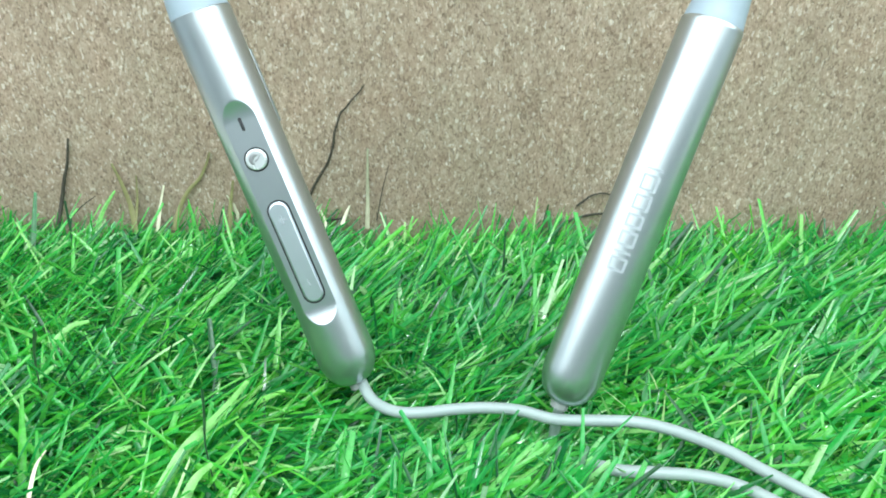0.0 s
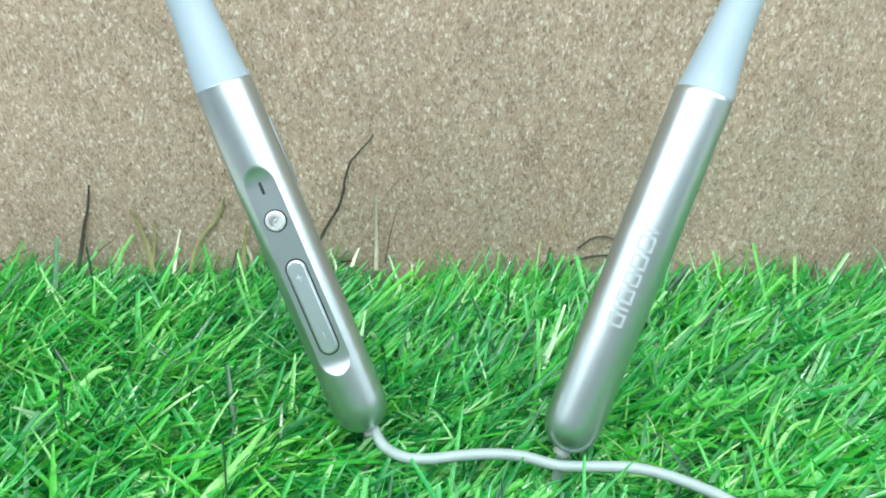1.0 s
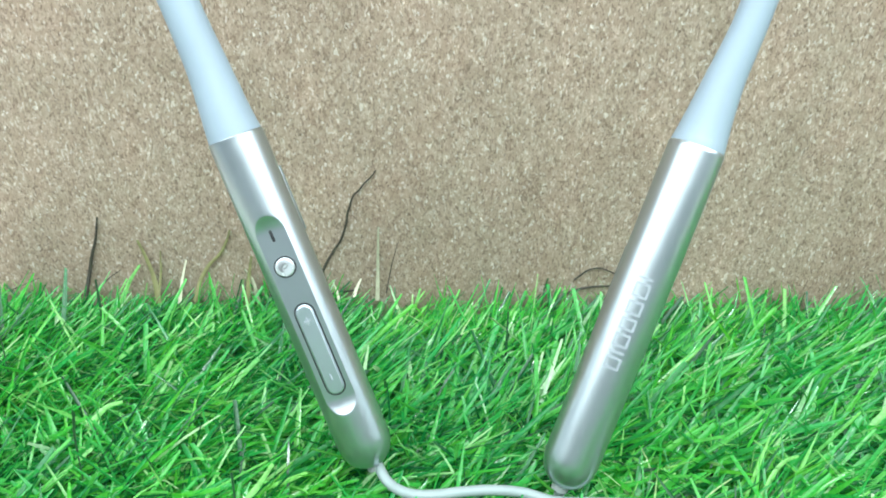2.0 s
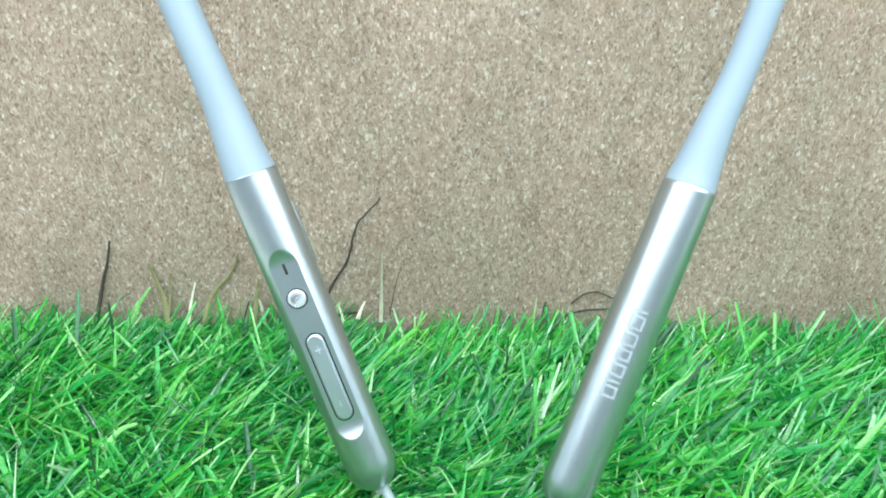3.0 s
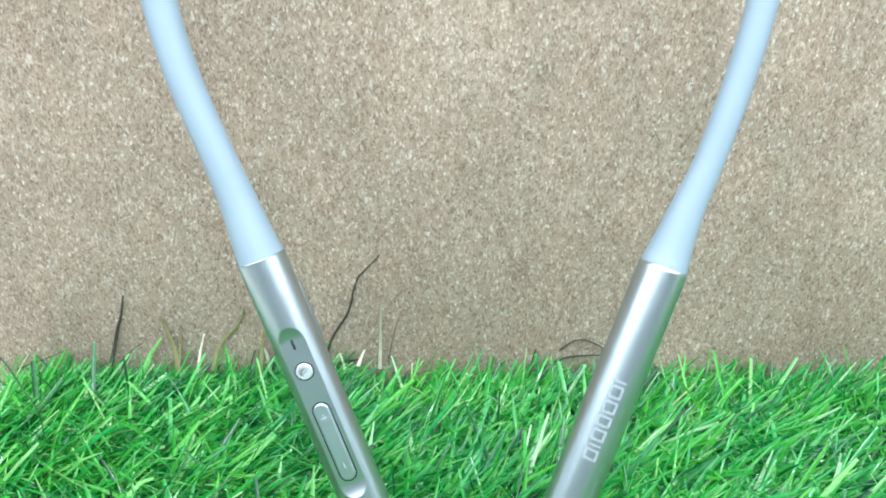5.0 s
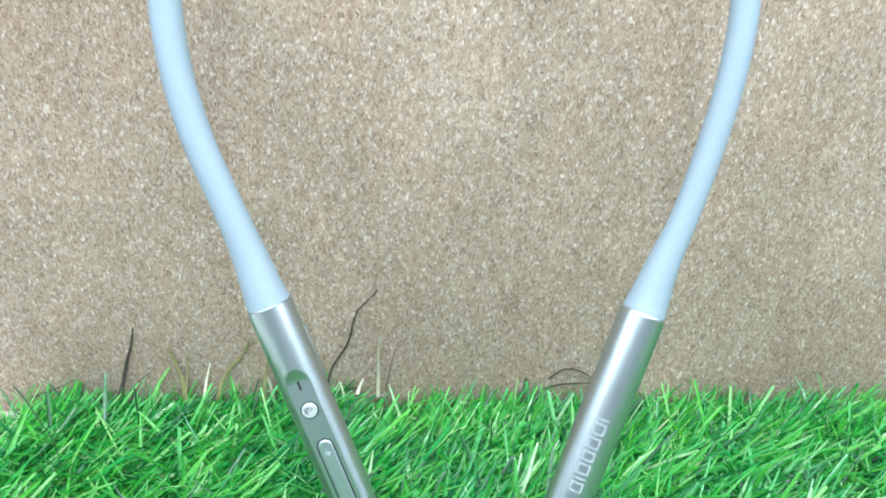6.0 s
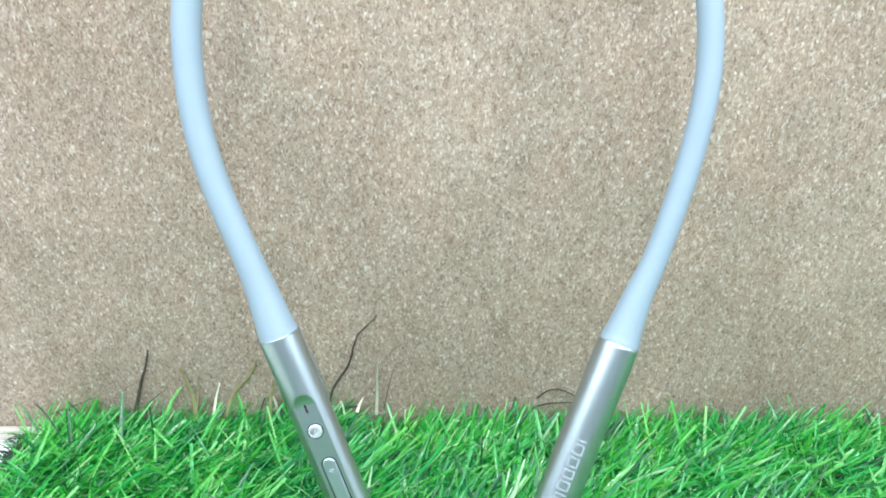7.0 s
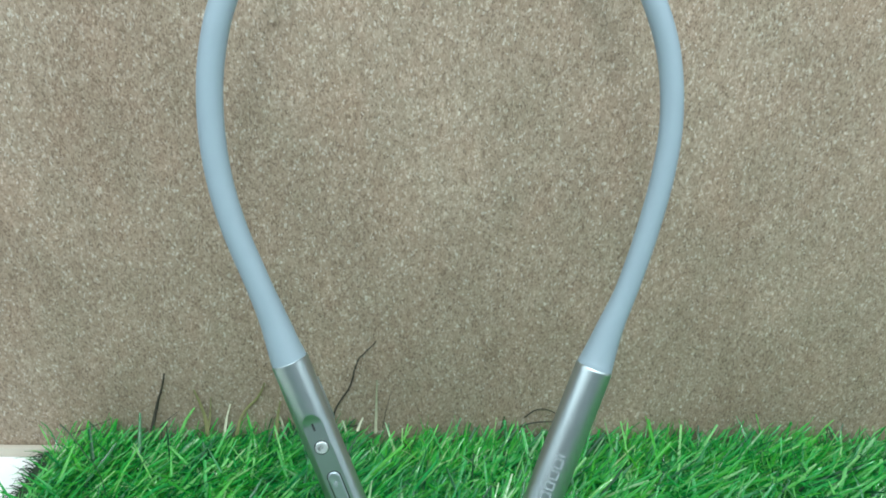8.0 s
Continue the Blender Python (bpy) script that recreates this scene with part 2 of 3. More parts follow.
# table, white sheet and cork board
table = tagged(new("table"), "beige laminate table under the turf mat", "table")
part("tabletop", box((1.14, 0.85, 0.03), (0.24, 0.15, -0.0165), 0.003), TABLE, table)
for lx in (-0.28, 0.76):
    for ly in (-0.22, 0.51):
        part("leg", box((0.045, 0.045, 0.718), (lx, ly, -0.391), 0.003), TABLE, table)

sheet = tagged(mesh_object("white_sheet", box((0.675, 0.4724, 0.0012), (0.0975, -0.0007, -0.0009), 0.0003, 1), SHEET), "plain white sheet lying under the turf mat", "sheet")

board = tagged(mesh_object("cork_board", box((1.10, 0.008, 0.46), (0.24, 0.2430, 0.2287), 0.0006), CORK), "tan pressed cork board with dark flecks, standing upright behind turf", "board")

foot = tagged(mesh_object("foot_strip", box((1.10, 0.0031, 0.0060), (0.24, 0.23725, 0.0015), 0.0004, 1), TABLE), "thin beige wooden strip along the foot of the cork board", "strip")

# ---- artificial turf ----
TIP_L, SEAM_L = Vector((-0.0186, 0.1418, 0.0240)), Vector((-0.0506, 0.1638, 0.1037))
TIP_R, SEAM_R = Vector((0.0283, 0.1350, 0.0243)), Vector((0.0574, 0.1634, 0.1027))
MAT_X, MAT_Y = (-0.177, 0.42), (-0.25, 0.2345)


def blades(count, seed, length, start, bend, width, low, seg=5, crease=0.0, rows=None, stray=0.3):
    """Corners of curved strips rooted all over the mat, three to a section where they are creased along the middle."""
    rng = np.random.default_rng(seed)
    tufts = count // 9
    cx = np.where(rng.random(tufts) < 0.88, rng.uniform(MAT_X[0], 0.235, tufts), rng.uniform(0.235, MAT_X[1], tufts))
    if rows:
        cy = rng.uniform(*rows, tufts)
    else:
        cy = rng.uniform(0.03, MAT_Y[1], tufts)
        far = rng.random(tufts) < 0.15
        cy[far] = rng.uniform(MAT_Y[0], 0.03, far.sum())
    x = np.repeat(cx, 9) + rng.normal(0, 0.0019, tufts * 9)
    y = np.repeat(cy, 9) + rng.normal(0, 0.0019, tufts * 9)
    x, y = np.clip(x, *MAT_X), np.clip(y, MAT_Y[0], MAT_Y[1])
    m = len(x)
    way = np.repeat(rng.uniform(0, 2 * np.pi, tufts), 9) + rng.normal(0, 0.75, m)
    pull = 0.18 + 0.28 * np.sin(x * 21 + 1.3) + 0.2 * np.sin(y * 40) + np.repeat(rng.normal(0, 0.3, tufts), 9)
    way = np.where(rng.random(m) > stray, pull + rng.normal(0, 0.42, m) + np.pi * (rng.random(m) < 0.12), way)
    way = np.where((x < MAT_X[0] + 0.022) & (np.cos(way) < 0) & (rng.random(m) < 0.75), np.pi - way, way)
    size = rng.uniform(*length, m)
    # tall and low patches of the pile
    size *= 1 + 0.10 * np.sin(x * 61 + 2 * np.sin(y * 47)) * np.sin(y * 83 + 1.7)
    a0 = rng.uniform(*start, m)
    a1 = a0 + rng.uniform(*bend, m)
    # the back row stands up along the board
    back = np.clip((y - 0.206) / 0.022, 0, 1)
    a1 = a1 * (1 - 0.12 * back)
    size *= 1 - 0.27 * back
    # the mat lies lower towards its left corner
    size *= 1 - 0.22 * back * np.clip((-0.105 - x) / 0.03, 0, 1)
    # two thin spots at the back edge
    thin = np.exp(-(((x + 0.031) / 0.014) ** 2)) + 0.8 * np.exp(-(((x - 0.050) / 0.012) ** 2))
    size *= 1 - 0.42 * thin * np.clip((y - 0.200) / 0.015, 0, 1)
    # trodden down round the two tips
    for tip in (TIP_L, TIP_R):
        dist = np.hypot(x - tip.x, (y - tip.y + 0.004) * 0.8)
        near = np.clip(1 - dist / 0.020, 0, 1)
        size *= 1 - 0.55 * near
        a1 += 0.5 * near
    wide = rng.uniform(*width, m) * (1 - 0.3 * back)
    twist = rng.normal(0, 0.9, m)
    p = np.stack([x, y, np.full(m, low)], 1)
    per = 3 if crease else 2
    verts = np.empty((m, per * (seg + 1), 3))
    for k in range(seg + 1):
        t = k / seg
        ang = a0 + (a1 - a0) * t ** 1.2
        d = np.stack([np.sin(ang) * np.cos(way), np.sin(ang) * np.sin(way), np.cos(ang)], 1)
        if k:
            p = p + d * (size / seg)[:, None]
            p[:, 1] = np.minimum(p[:, 1], 0.2376)
            p[:, 2] = np.maximum(p[:, 2], low)
        tw = way + np.pi / 2 + twist * t
        s = np.stack([np.cos(tw), np.sin(tw), 0.25 * np.sin(twist + 2 * t)], 1)
        taper = np.where(rng.random(m) < 0.6, rng.uniform(0.6, 0.95, m), rng.uniform(0.1, 0.4, m)) if k == seg else 1.0
        half = s * (wide * taper / 2)[:, None]
        verts[:, per * k], verts[:, per * k + per - 1] = p - half, p + half
        if crease:
            verts[:, per * k + 1] = p + np.cross(half, d) * crease
    verts[:, :, 1] = np.minimum(verts[:, :, 1], 0.2384)
    verts = verts.reshape(m, seg + 1, per, 3)
    return verts[clear_of_things((verts[:, :, 0] + verts[:, :, -1]) / 2)]


def grass(name, label, layers):
    """All blades of the turf, as one mesh."""
    points, faces, base = [], [], 0
    for verts in layers:
        m, rings, across = verts.shape[:3]
        quad = np.array([[across * k + c, across * k + c + 1, across * (k + 1) + c + 1, across * (k + 1) + c] for k in range(rings - 1) for c in range(across - 1)])
        faces.append((quad[None] + (base + np.arange(m) * rings * across)[:, None, None]).reshape(-1, 4))
        points.append(verts.reshape(-1, 3))
        base += m * rings * across
    points, faces = np.concatenate(points), np.concatenate(faces)
    me = bpy.data.meshes.new(name)
    me.vertices.add(len(points))
    me.vertices.foreach_set("co", points.reshape(-1))
    me.loops.add(faces.size)
    me.loops.foreach_set("vertex_index", faces.reshape(-1).astype(np.int32))
    me.polygons.add(len(faces))
    me.polygons.foreach_set("loop_start", np.arange(0, faces.size, 4, dtype=np.int32))
    me.update(calc_edges=True)
    me.polygons.foreach_set("use_smooth", [True] * len(me.polygons))
    me.materials.append(TURF)
    me.validate()
    return tagged(new(name, me), label, "grass", kind="stuff")


CABLE_L = [(-0.0185, 0.1430, 0.0250), (-0.0150, 0.1375, 0.0225), (-0.0100, 0.1338, 0.0222), (-0.004, 0.1328, 0.0225), (0.004, 0.1338, 0.0228), (0.0115, 0.1345, 0.0228), (0.019, 0.1340, 0.0226), (0.027, 0.1316, 0.0222), (0.037, 0.1314, 0.0222), (0.045, 0.1306, 0.0226), (0.053, 0.1278, 0.0226), (0.062, 0.1220, 0.0228), (0.068, 0.1165, 0.0226), (0.076, 0.1095, 0.0224), (0.090, 0.098, 0.021), (0.110, 0.085, 0.019)]
CABLE_R = [(0.0285, 0.1353, 0.0248), (0.0276, 0.1358, 0.0120), (0.0272, 0.1330, 0.0055), (0.0280, 0.1280, 0.0055), (0.0305, 0.1240, 0.0125), (0.0340, 0.1206, 0.0190), (0.0390, 0.1184, 0.0200), (0.0470, 0.1172, 0.0207), (0.0550, 0.1157, 0.0214), (0.0620, 0.1132, 0.0215), (0.069, 0.1085, 0.0212), (0.082, 0.097, 0.020), (0.100, 0.082, 0.018)]


def clear_of_things(mid):
    """Blades that would pierce the tubes or bury the upper cable are left out."""
    ok = np.ones(len(mid), bool)
    for tip, seam in ((TIP_L, SEAM_L), (TIP_R, SEAM_R)):
        a = np.array((seam - tip).normalized())
        r = mid - np.array(tip)
        s = np.clip((r * a).sum(2), 0.0, 0.09)
        d = np.linalg.norm(r - s[:, :, None] * a, axis=2)
        ok &= ~(d < 0.0072).any(1)
    luck = (np.abs(np.sin(mid[:, 0, 0] * 91331.0)) > 0.16)
    some = (np.abs(np.sin(mid[:, 0, 0] * 77713.0)) > 0.36)
    for line, top, luck in ((CABLE_L, 0.0205, luck), (CABLE_R[6:], 0.0200, some)):
        for q in spline(line, 6):
            near = np.hypot(mid[:, :, 0] - q.x, mid[:, :, 1] - q.y + 0.001)
            ok &= ~(((near < 0.0036) & (mid[:, :, 2] > top)).any(1) & luck)
    return ok


turf = tagged(new("turf_mat"), "bright green artificial turf mat with long plastic blades", "turf mat")
part("backing", box((MAT_X[1] - MAT_X[0] + 0.019, MAT_Y[1] - MAT_Y[0] + 0.002, 0.003), ((MAT_X[0] + MAT_X[1]) / 2, (MAT_Y[0] + MAT_Y[1]) / 2, 0.0017), 0.0006), BACKING, turf, "dark woven backing of the turf")
def fringe():
    """Loose dark threads along the cut side of the backing."""
    rng = random.Random(4)
    bm = bmesh.new()
    for k in range(150):
        y = MAT_Y[1] - 0.0005 - 0.16 * (k / 150) ** 1.2
        p = Vector((MAT_X[0] - 0.0092, y, 0.002))
        side = Vector((rng.uniform(-0.2, 0.2), 1, rng.uniform(-0.3, 0.3))).normalized() * 0.0004
        way = Vector((-1, rng.uniform(-0.7, 0.7), rng.uniform(0.1, 1.2))).normalized()
        last = None
        for j in range(5):
            pair = [bm.verts.new(p - side * (1 - j / 6)), bm.verts.new(p + side * (1 - j / 6))]
            if last:
                bm.faces.new((last[0], last[1], pair[1], pair[0]))
            last = pair
            p = p + way * rng.uniform(0.0012, 0.0028)
            p.z = max(p.z, 0.0008)
            way = (way + Vector((rng.uniform(-0.3, 0.4), rng.uniform(-0.4, 0.4), -0.45))).normalized()
    return bm


tagged(part("edge_fringe", fringe(), BACKING, turf, "loose dark threads along the cut edge"), kind="stuff")

grass("artificial_grass", "glossy bright green plastic grass blades with curled fibres between", [
    blades(38000, 3, (0.017, 0.040), (0.65, 1.35), (-0.1, 0.45), (0.0007, 0.0018), 0.003, 4, 0.45, None, 0.3),
    blades(600, 5, (0.018, 0.030), (0.0, 0.3), (0.0, 0.4), (0.0007, 0.0011), 0.003, 4, 0.45),
    blades(7000, 14, (0.007, 0.016), (0.8, 1.5), (-0.2, 0.4), (0.0010, 0.0020), 0.012, 3, 0.4, None, 0.4),
    blades(11000, 11, (0.010, 0.022), (0.4, 1.2), (0.5, 2.0), (0.00035, 0.0007), 0.010, 6),
    blades(42000, 8, (0.014, 0.030), (0.0, 0.8), (0.5, 2.6), (0.0003, 0.0007), 0.004, 6),
    blades(2400, 21, (0.016, 0.038), (0.0, 0.5), (0.1, 1.5), (0.0003, 0.0008), 0.003, 6, 0.0, (0.216, 0.2335), 0.5),
])


# ---- neckband earphones ----
TUBE_R = 0.0067


def frame_of(tip, seam, facing):
    """Matrix whose z runs up the tube from its tip and whose -y faces out of its front."""
    z = (seam - tip).normalized()
    f = Vector(facing)
    f = (f - z * f.dot(z)).normalized()
    x = (-f).cross(z)
    return Matrix.Translation(tip) @ Matrix((x, -f, z)).transposed().to_4x4()


def tube_radius(s):
    """Radius along the tube: a blunt round tip, then a slight taper to the rim."""
    k = 0.0092
    wide = TUBE_R * (1.02 - 0.035 * s / 0.088)
    if s >= k:
        return wide
    u = 1 - s / k
    return wide * max(0.0, 1 - u ** 2.5) ** (1 / 2.3)


def tube_mesh(long, pocket=None):
    """Round metal tube with an open rim; pocket (low, high, half width) is a flat milled in its front, with a hollow ramp at each end."""
    bm = bmesh.new()
    ss = [0.0092 * (1 - math.cos(math.pi / 2 * i / 26)) + 0.00002 for i in range(27)]
    step = 0.00025 if pocket else 0.002
    while ss[-1] < long - step:
        ss.append(ss[-1] + step)
    ss.append(long - 0.0004)
    ss.append(long)
    if pocket:
        front = [radians(-90 + 42 * (2 * i / 90 - 1)) for i in range(91)]
        rest = [radians(-48 + 276 * i / 50) for i in range(1, 50)]
        angles = front + rest
    else:
        angles = [2 * math.pi * i / 72 for i in range(72)]
    rings = []
    for i, s in enumerate(ss):
        r = tube_radius(s) - (0.00025 if i == len(ss) - 1 else 0)
        ring = []
        for a in angles:
            x, y = r * math.cos(a), r * math.sin(a)
            if pocket and y < 0:
                lo, hi, w = pocket
                floor = math.sqrt(TUBE_R ** 2 - w * w)
                climb = min(max(1 - (s - lo) / RAMP_LOW, 1 - (hi - s) / RAMP_HIGH, 0) ** 1.7, 2)
                y = max(y, -(floor + (TUBE_R - floor) * climb))
            ring.append(bm.verts.new((x, y, s)))
        rings.append(ring)
    n = len(angles)
    for a, b in zip(rings, rings[1:]):
        for k in range(n):
            bm.faces.new((a[k], a[(k + 1) % n], b[(k + 1) % n], b[k]))
    bm.faces.new(rings[0])
    inner = [bm.verts.new((v.co.x * 0.965, v.co.y * 0.965, long)) for v in rings[-1]]
    deep = [bm.verts.new((v.co.x, v.co.y, long - 0.003)) for v in inner]
    for a, b in ((rings[-1], inner), (inner, deep)):
        for k in range(n):
            bm.faces.new((a[k], a[(k + 1) % n], b[(k + 1) % n], b[k]))
    bm.faces.new(deep)
    return bm


def stadium(half_w, half_l, low, high, round_edge=0.0003, sides=16):
    """A pill-shaped block that stands out of the front (towards -y) from depth low to high, long along z."""
    bm = bmesh.new()
    rim = []
    for i in range(2 * sides + 2):
        a = math.pi * i / sides if i <= sides else math.pi * (i - 1) / sides
        off = half_l - half_w if i <= sides else -(half_l - half_w)
        rim.append((math.cos(a), math.sin(a), off))
    rings = []
    for inset, y in ((0, low), (0, high - round_edge), (round_edge * 0.3, high - round_edge * 0.3), (round_edge, high)):
        rings.append([bm.verts.new(((half_w - inset) * c, -y, (half_w - inset) * s + off)) for c, s, off in rim])
    n = len(rim)
    for a, b in zip(rings, rings[1:]):
        for k in range(n):
            bm.faces.new((a[k], a[(k + 1) % n], b[(k + 1) % n], b[k]))
    bm.faces.new(rings[0])
    bm.faces.new(rings[-1])
    return bm


def ring_block(half_w, half_l, thick, low, high, sides=16):
    """A pill-shaped frame, open in the middle."""
    bm = bmesh.new()
    rings = []
    for w, l, y in ((half_w, half_l, low), (half_w, half_l, high), (half_w - thick, half_l - thick, high), (half_w - thick, half_l - thick, low)):
        ring = []
        for i in range(2 * sides + 2):
            a = math.pi * i / sides if i <= sides else math.pi * (i - 1) / sides
            off = l - w if i <= sides else -(l - w)
            ring.append(bm.verts.new((w * math.cos(a), -y, w * math.sin(a) + off)))
        rings.append(ring)
    n = len(rings[0])
    for a, b in zip(rings, rings[1:] + rings[:1]):
        for k in range(n):
            bm.faces.new((a[k], a[(k + 1) % n], b[(k + 1) % n], b[k]))
    return bm


def at(ob, s, x=0.0):
    ob.location = (x, 0, s)
    return ob


neckband = tagged(new("neckband_earphones"), "silver and pale blue neckband earphones standing in turf against cork", "earphones")
LONG_L, LONG_R = (SEAM_L - TIP_L).length, (SEAM_R - TIP_R).length

# control tube with the scooped button panel
RAMP_LOW, RAMP_HIGH = 0.0040, 0.0046
POCKET = (0.0176, 0.0695, 0.0036)
FLOOR = math.sqrt(TUBE_R ** 2 - POCKET[2] ** 2)
control = part("control_tube", tube_mesh(LONG_L, POCKET), SILVER, neckband, "brushed silver metal tube with a scooped button panel", sharp=50)
control.matrix_world = frame_of(TIP_L, SEAM_L, (0.06, -0.95, 0.28))
at(part("microphone_slot", stadium(0.00036, 0.0015, FLOOR - 0.0004, FLOOR + 0.00006, 0.00003, 8), DARK, control, "dark narrow microphone slot"), 0.0643)
at(part("button_gap", ring_block(0.00265, 0.00265, 0.0004, FLOOR - 0.0003, FLOOR + 0.00005), DARK, control), 0.0564)
power = at(part("power_button", stadium(0.0023, 0.00231, FLOOR - 0.0004, FLOOR + 0.00075, 0.0004, 24), CHROME, control, "round polished silver button", sharp=22), 0.0564)
arc = [Vector((0.0010 * math.cos(a), -(FLOOR + 0.00075), 0.0010 * math.sin(a))) for a in (radians(40 + 200 * k / 14) for k in range(15))]
part("button_mark", sweep(arc, lambda t: 0.00012 + 0.00042 * math.sin(math.pi * t), 8, 0.35, (0, 1, 0)), ENGRAVED, power, "grey crescent mark on the button")
stroke = spline([Vector((-0.0004, -(FLOOR + 0.00075), -0.0002)), Vector((0.0004, -(FLOOR + 0.00077), 0.0)), Vector((0.0012, -(FLOOR + 0.00075), 0.0007))], 6)
part("button_mark", sweep(stroke, lambda t: 0.00022 - 0.0001 * t, 8, 0.35, (0, 1, 0)), ENGRAVED, power, "short grey stroke beside the crescent")
at(part("rocker_gap", ring_block(0.00255, 0.01225, 0.0004, FLOOR - 0.0003, FLOOR + 0.00005), DARK, control), 0.0347)
rocker = at(part("volume_rocker", stadium(0.0022, 0.0119, FLOOR - 0.0004, FLOOR + 0.0006, 0.00045), SILVER_FLAT, control, "long satin silver volume rocker", sharp=22), 0.0347)
TOP = FLOOR + 0.0006
plus = bmesh.new()
for size in ((0.0021, 0.0002, 0.00034), (0.00034, 0.00021, 0.0021)):
    bmesh.ops.create_cube(plus, size=1.0, matrix=Matrix.Translation((0, -TOP, 0.0077)) @ Matrix.Diagonal((*size, 1)))
part("plus_mark", plus, MARK, rocker, "pale plus sign", False)
part("minus_mark", box((0.00034, 0.0002, 0.0015), (0, -TOP, -0.0072)), MARK, rocker, "pale minus sign", False)
part("side_strip", box((0.0009, 0.0022, 0.0165), (TUBE_R * 0.935, 0.0022, 0.0705), 0.0003), DULL, control, "thin raised strip along the tube")

# battery tube with the printed row of marks
battery = part("battery_tube", tube_mesh(LONG_R), SILVER, neckband, "plain brushed silver metal tube with pale printed marks", sharp=50)
battery.matrix_world = frame_of(TIP_R, SEAM_R, (-0.20, -0.87, 0.34))
part("side_strip", box((0.0007, 0.0022, 0.0180), (-TUBE_R * 0.945, 0.0021, 0.0520), 0.0003), DULL, battery, "thin raised strip along the tube")


def printed_frame(s0, s1, a0, a1, line=0.00055):
    """A thin printed outline, bent round the front of the tube; a plain stroke where it is too short for one."""
    bm = bmesh.new()
    turn = line / TUBE_R
    strokes = [(s0, s0 + line, a0, a1)]
    if s1 - s0 > 3 * line:
        strokes += [(s1 - line, s1, a0, a1), (s0 + line, s1 - line, a0, a0 + turn), (s0 + line, s1 - line, a1 - turn, a1)]
    for t0, t1, b0, b1 in strokes:
        for k in range(8):
            c0, c1 = b0 + (b1 - b0) * k / 8, b0 + (b1 - b0) * (k + 1) / 8
            quad = []
            for c, t in ((c0, t0), (c1, t0), (c1, t1), (c0, t1)):
                r = tube_radius(t) + 0.00003
                quad.append(bm.verts.new((r * math.sin(c), -r * math.cos(c), t)))
            bm.faces.new(quad)
    bmesh.ops.remove_doubles(bm, verts=bm.verts, dist=0.000002)
    return bm


spot = 0.0330
for wide in (0.0031, 0.0007, 0.0033, 0.0030, 0.0034, 0.0036, 0.0007):
    part("printed_mark", printed_frame(spot, spot + wide, -0.30, 0.26), MARK, battery)
    spot += wide + 0.0009

# silicone band, in the leaning plane of the tubes and then bending back to the board
axis_l, axis_r = (SEAM_L - TIP_L).normalized(), (SEAM_R - TIP_R).normalized()
left = [SEAM_L - axis_l * 0.003, SEAM_L, SEAM_L + axis_l * 0.004, (-0.0561, 0.1679, 0.1180), (-0.0612, 0.1710, 0.1305), (-0.0690, 0.1761, 0.1494), (-0.0739, 0.1810, 0.1675), (-0.0758, 0.1860, 0.1859), (-0.0748, 0.1907, 0.2037), (-0.0704, 0.1960, 0.2215)]
right = [SEAM_R - axis_r * 0.003, SEAM_R, SEAM_R + axis_r * 0.004, (0.0624, 0.1676, 0.1170), (0.0676, 0.1710, 0.1310), (0.0735, 0.1765, 0.1510), (0.0775, 0.1815, 0.1700), (0.0790, 0.1864, 0.1875), (0.0768, 0.1916, 0.2069), (0.0706, 0.1968, 0.2242)]
over = [(-0.0610, 0.2040, 0.2400), (-0.0440, 0.2145, 0.2570), (-0.0220, 0.2240, 0.2670), (0.0, 0.2290, 0.2700), (0.0220, 0.2245, 0.2680), (0.0440, 0.2150, 0.2590), (0.0610, 0.2045, 0.2420)]
BAND_R = 0.0044
band_line = spline([*left, *over, *reversed(right)], 12)
run = [0.0]
for a, b in zip(band_line, band_line[1:]):
    run.append(run[-1] + (b - a).length)


def band_radius(t):
    """Thick where it leaves a tube, slim beyond."""
    i = t * (len(run) - 1)
    d = run[int(i)]
    d = min(d, run[-1] - d)
    k = 1 - (1 - min(max((d - 0.003) / 0.034, 0), 1)) ** 2
    slim = BAND_R - 0.0005 * min(max((t - 0.35) / 0.3, 0), 1)
    return 0.0064 + (slim - 0.0064) * k


part("silicone_band", sweep(band_line, band_radius, 28), SILICONE, neckband, "pale blue-grey silicone band")

for name, line, tip, axis in (("control", CABLE_L, TIP_L, axis_l), ("battery", CABLE_R, TIP_R, axis_r)):
    part("cable", sweep(spline(line, 10), 0.00132, 16), CABLE, neckband, "thin grey rubber cable lying on the turf")
    part("grommet", sweep([tip + axis * 0.002, tip, tip - axis * 0.0012], 0.0021, 16), GROMMET, neckband, "short grey cable grommet")


# ---- loose straws against the board ----
def straw(label, points, thick, material, flat=0.6):
    line = spline(points, 6)
    bm = sweep(line, lambda t: thick * (1 - 0.6 * t), 6, flat, (0, 1, 0.01))
    return tagged(mesh_object("straw", bm, material), label, "straw", "straws by the board")


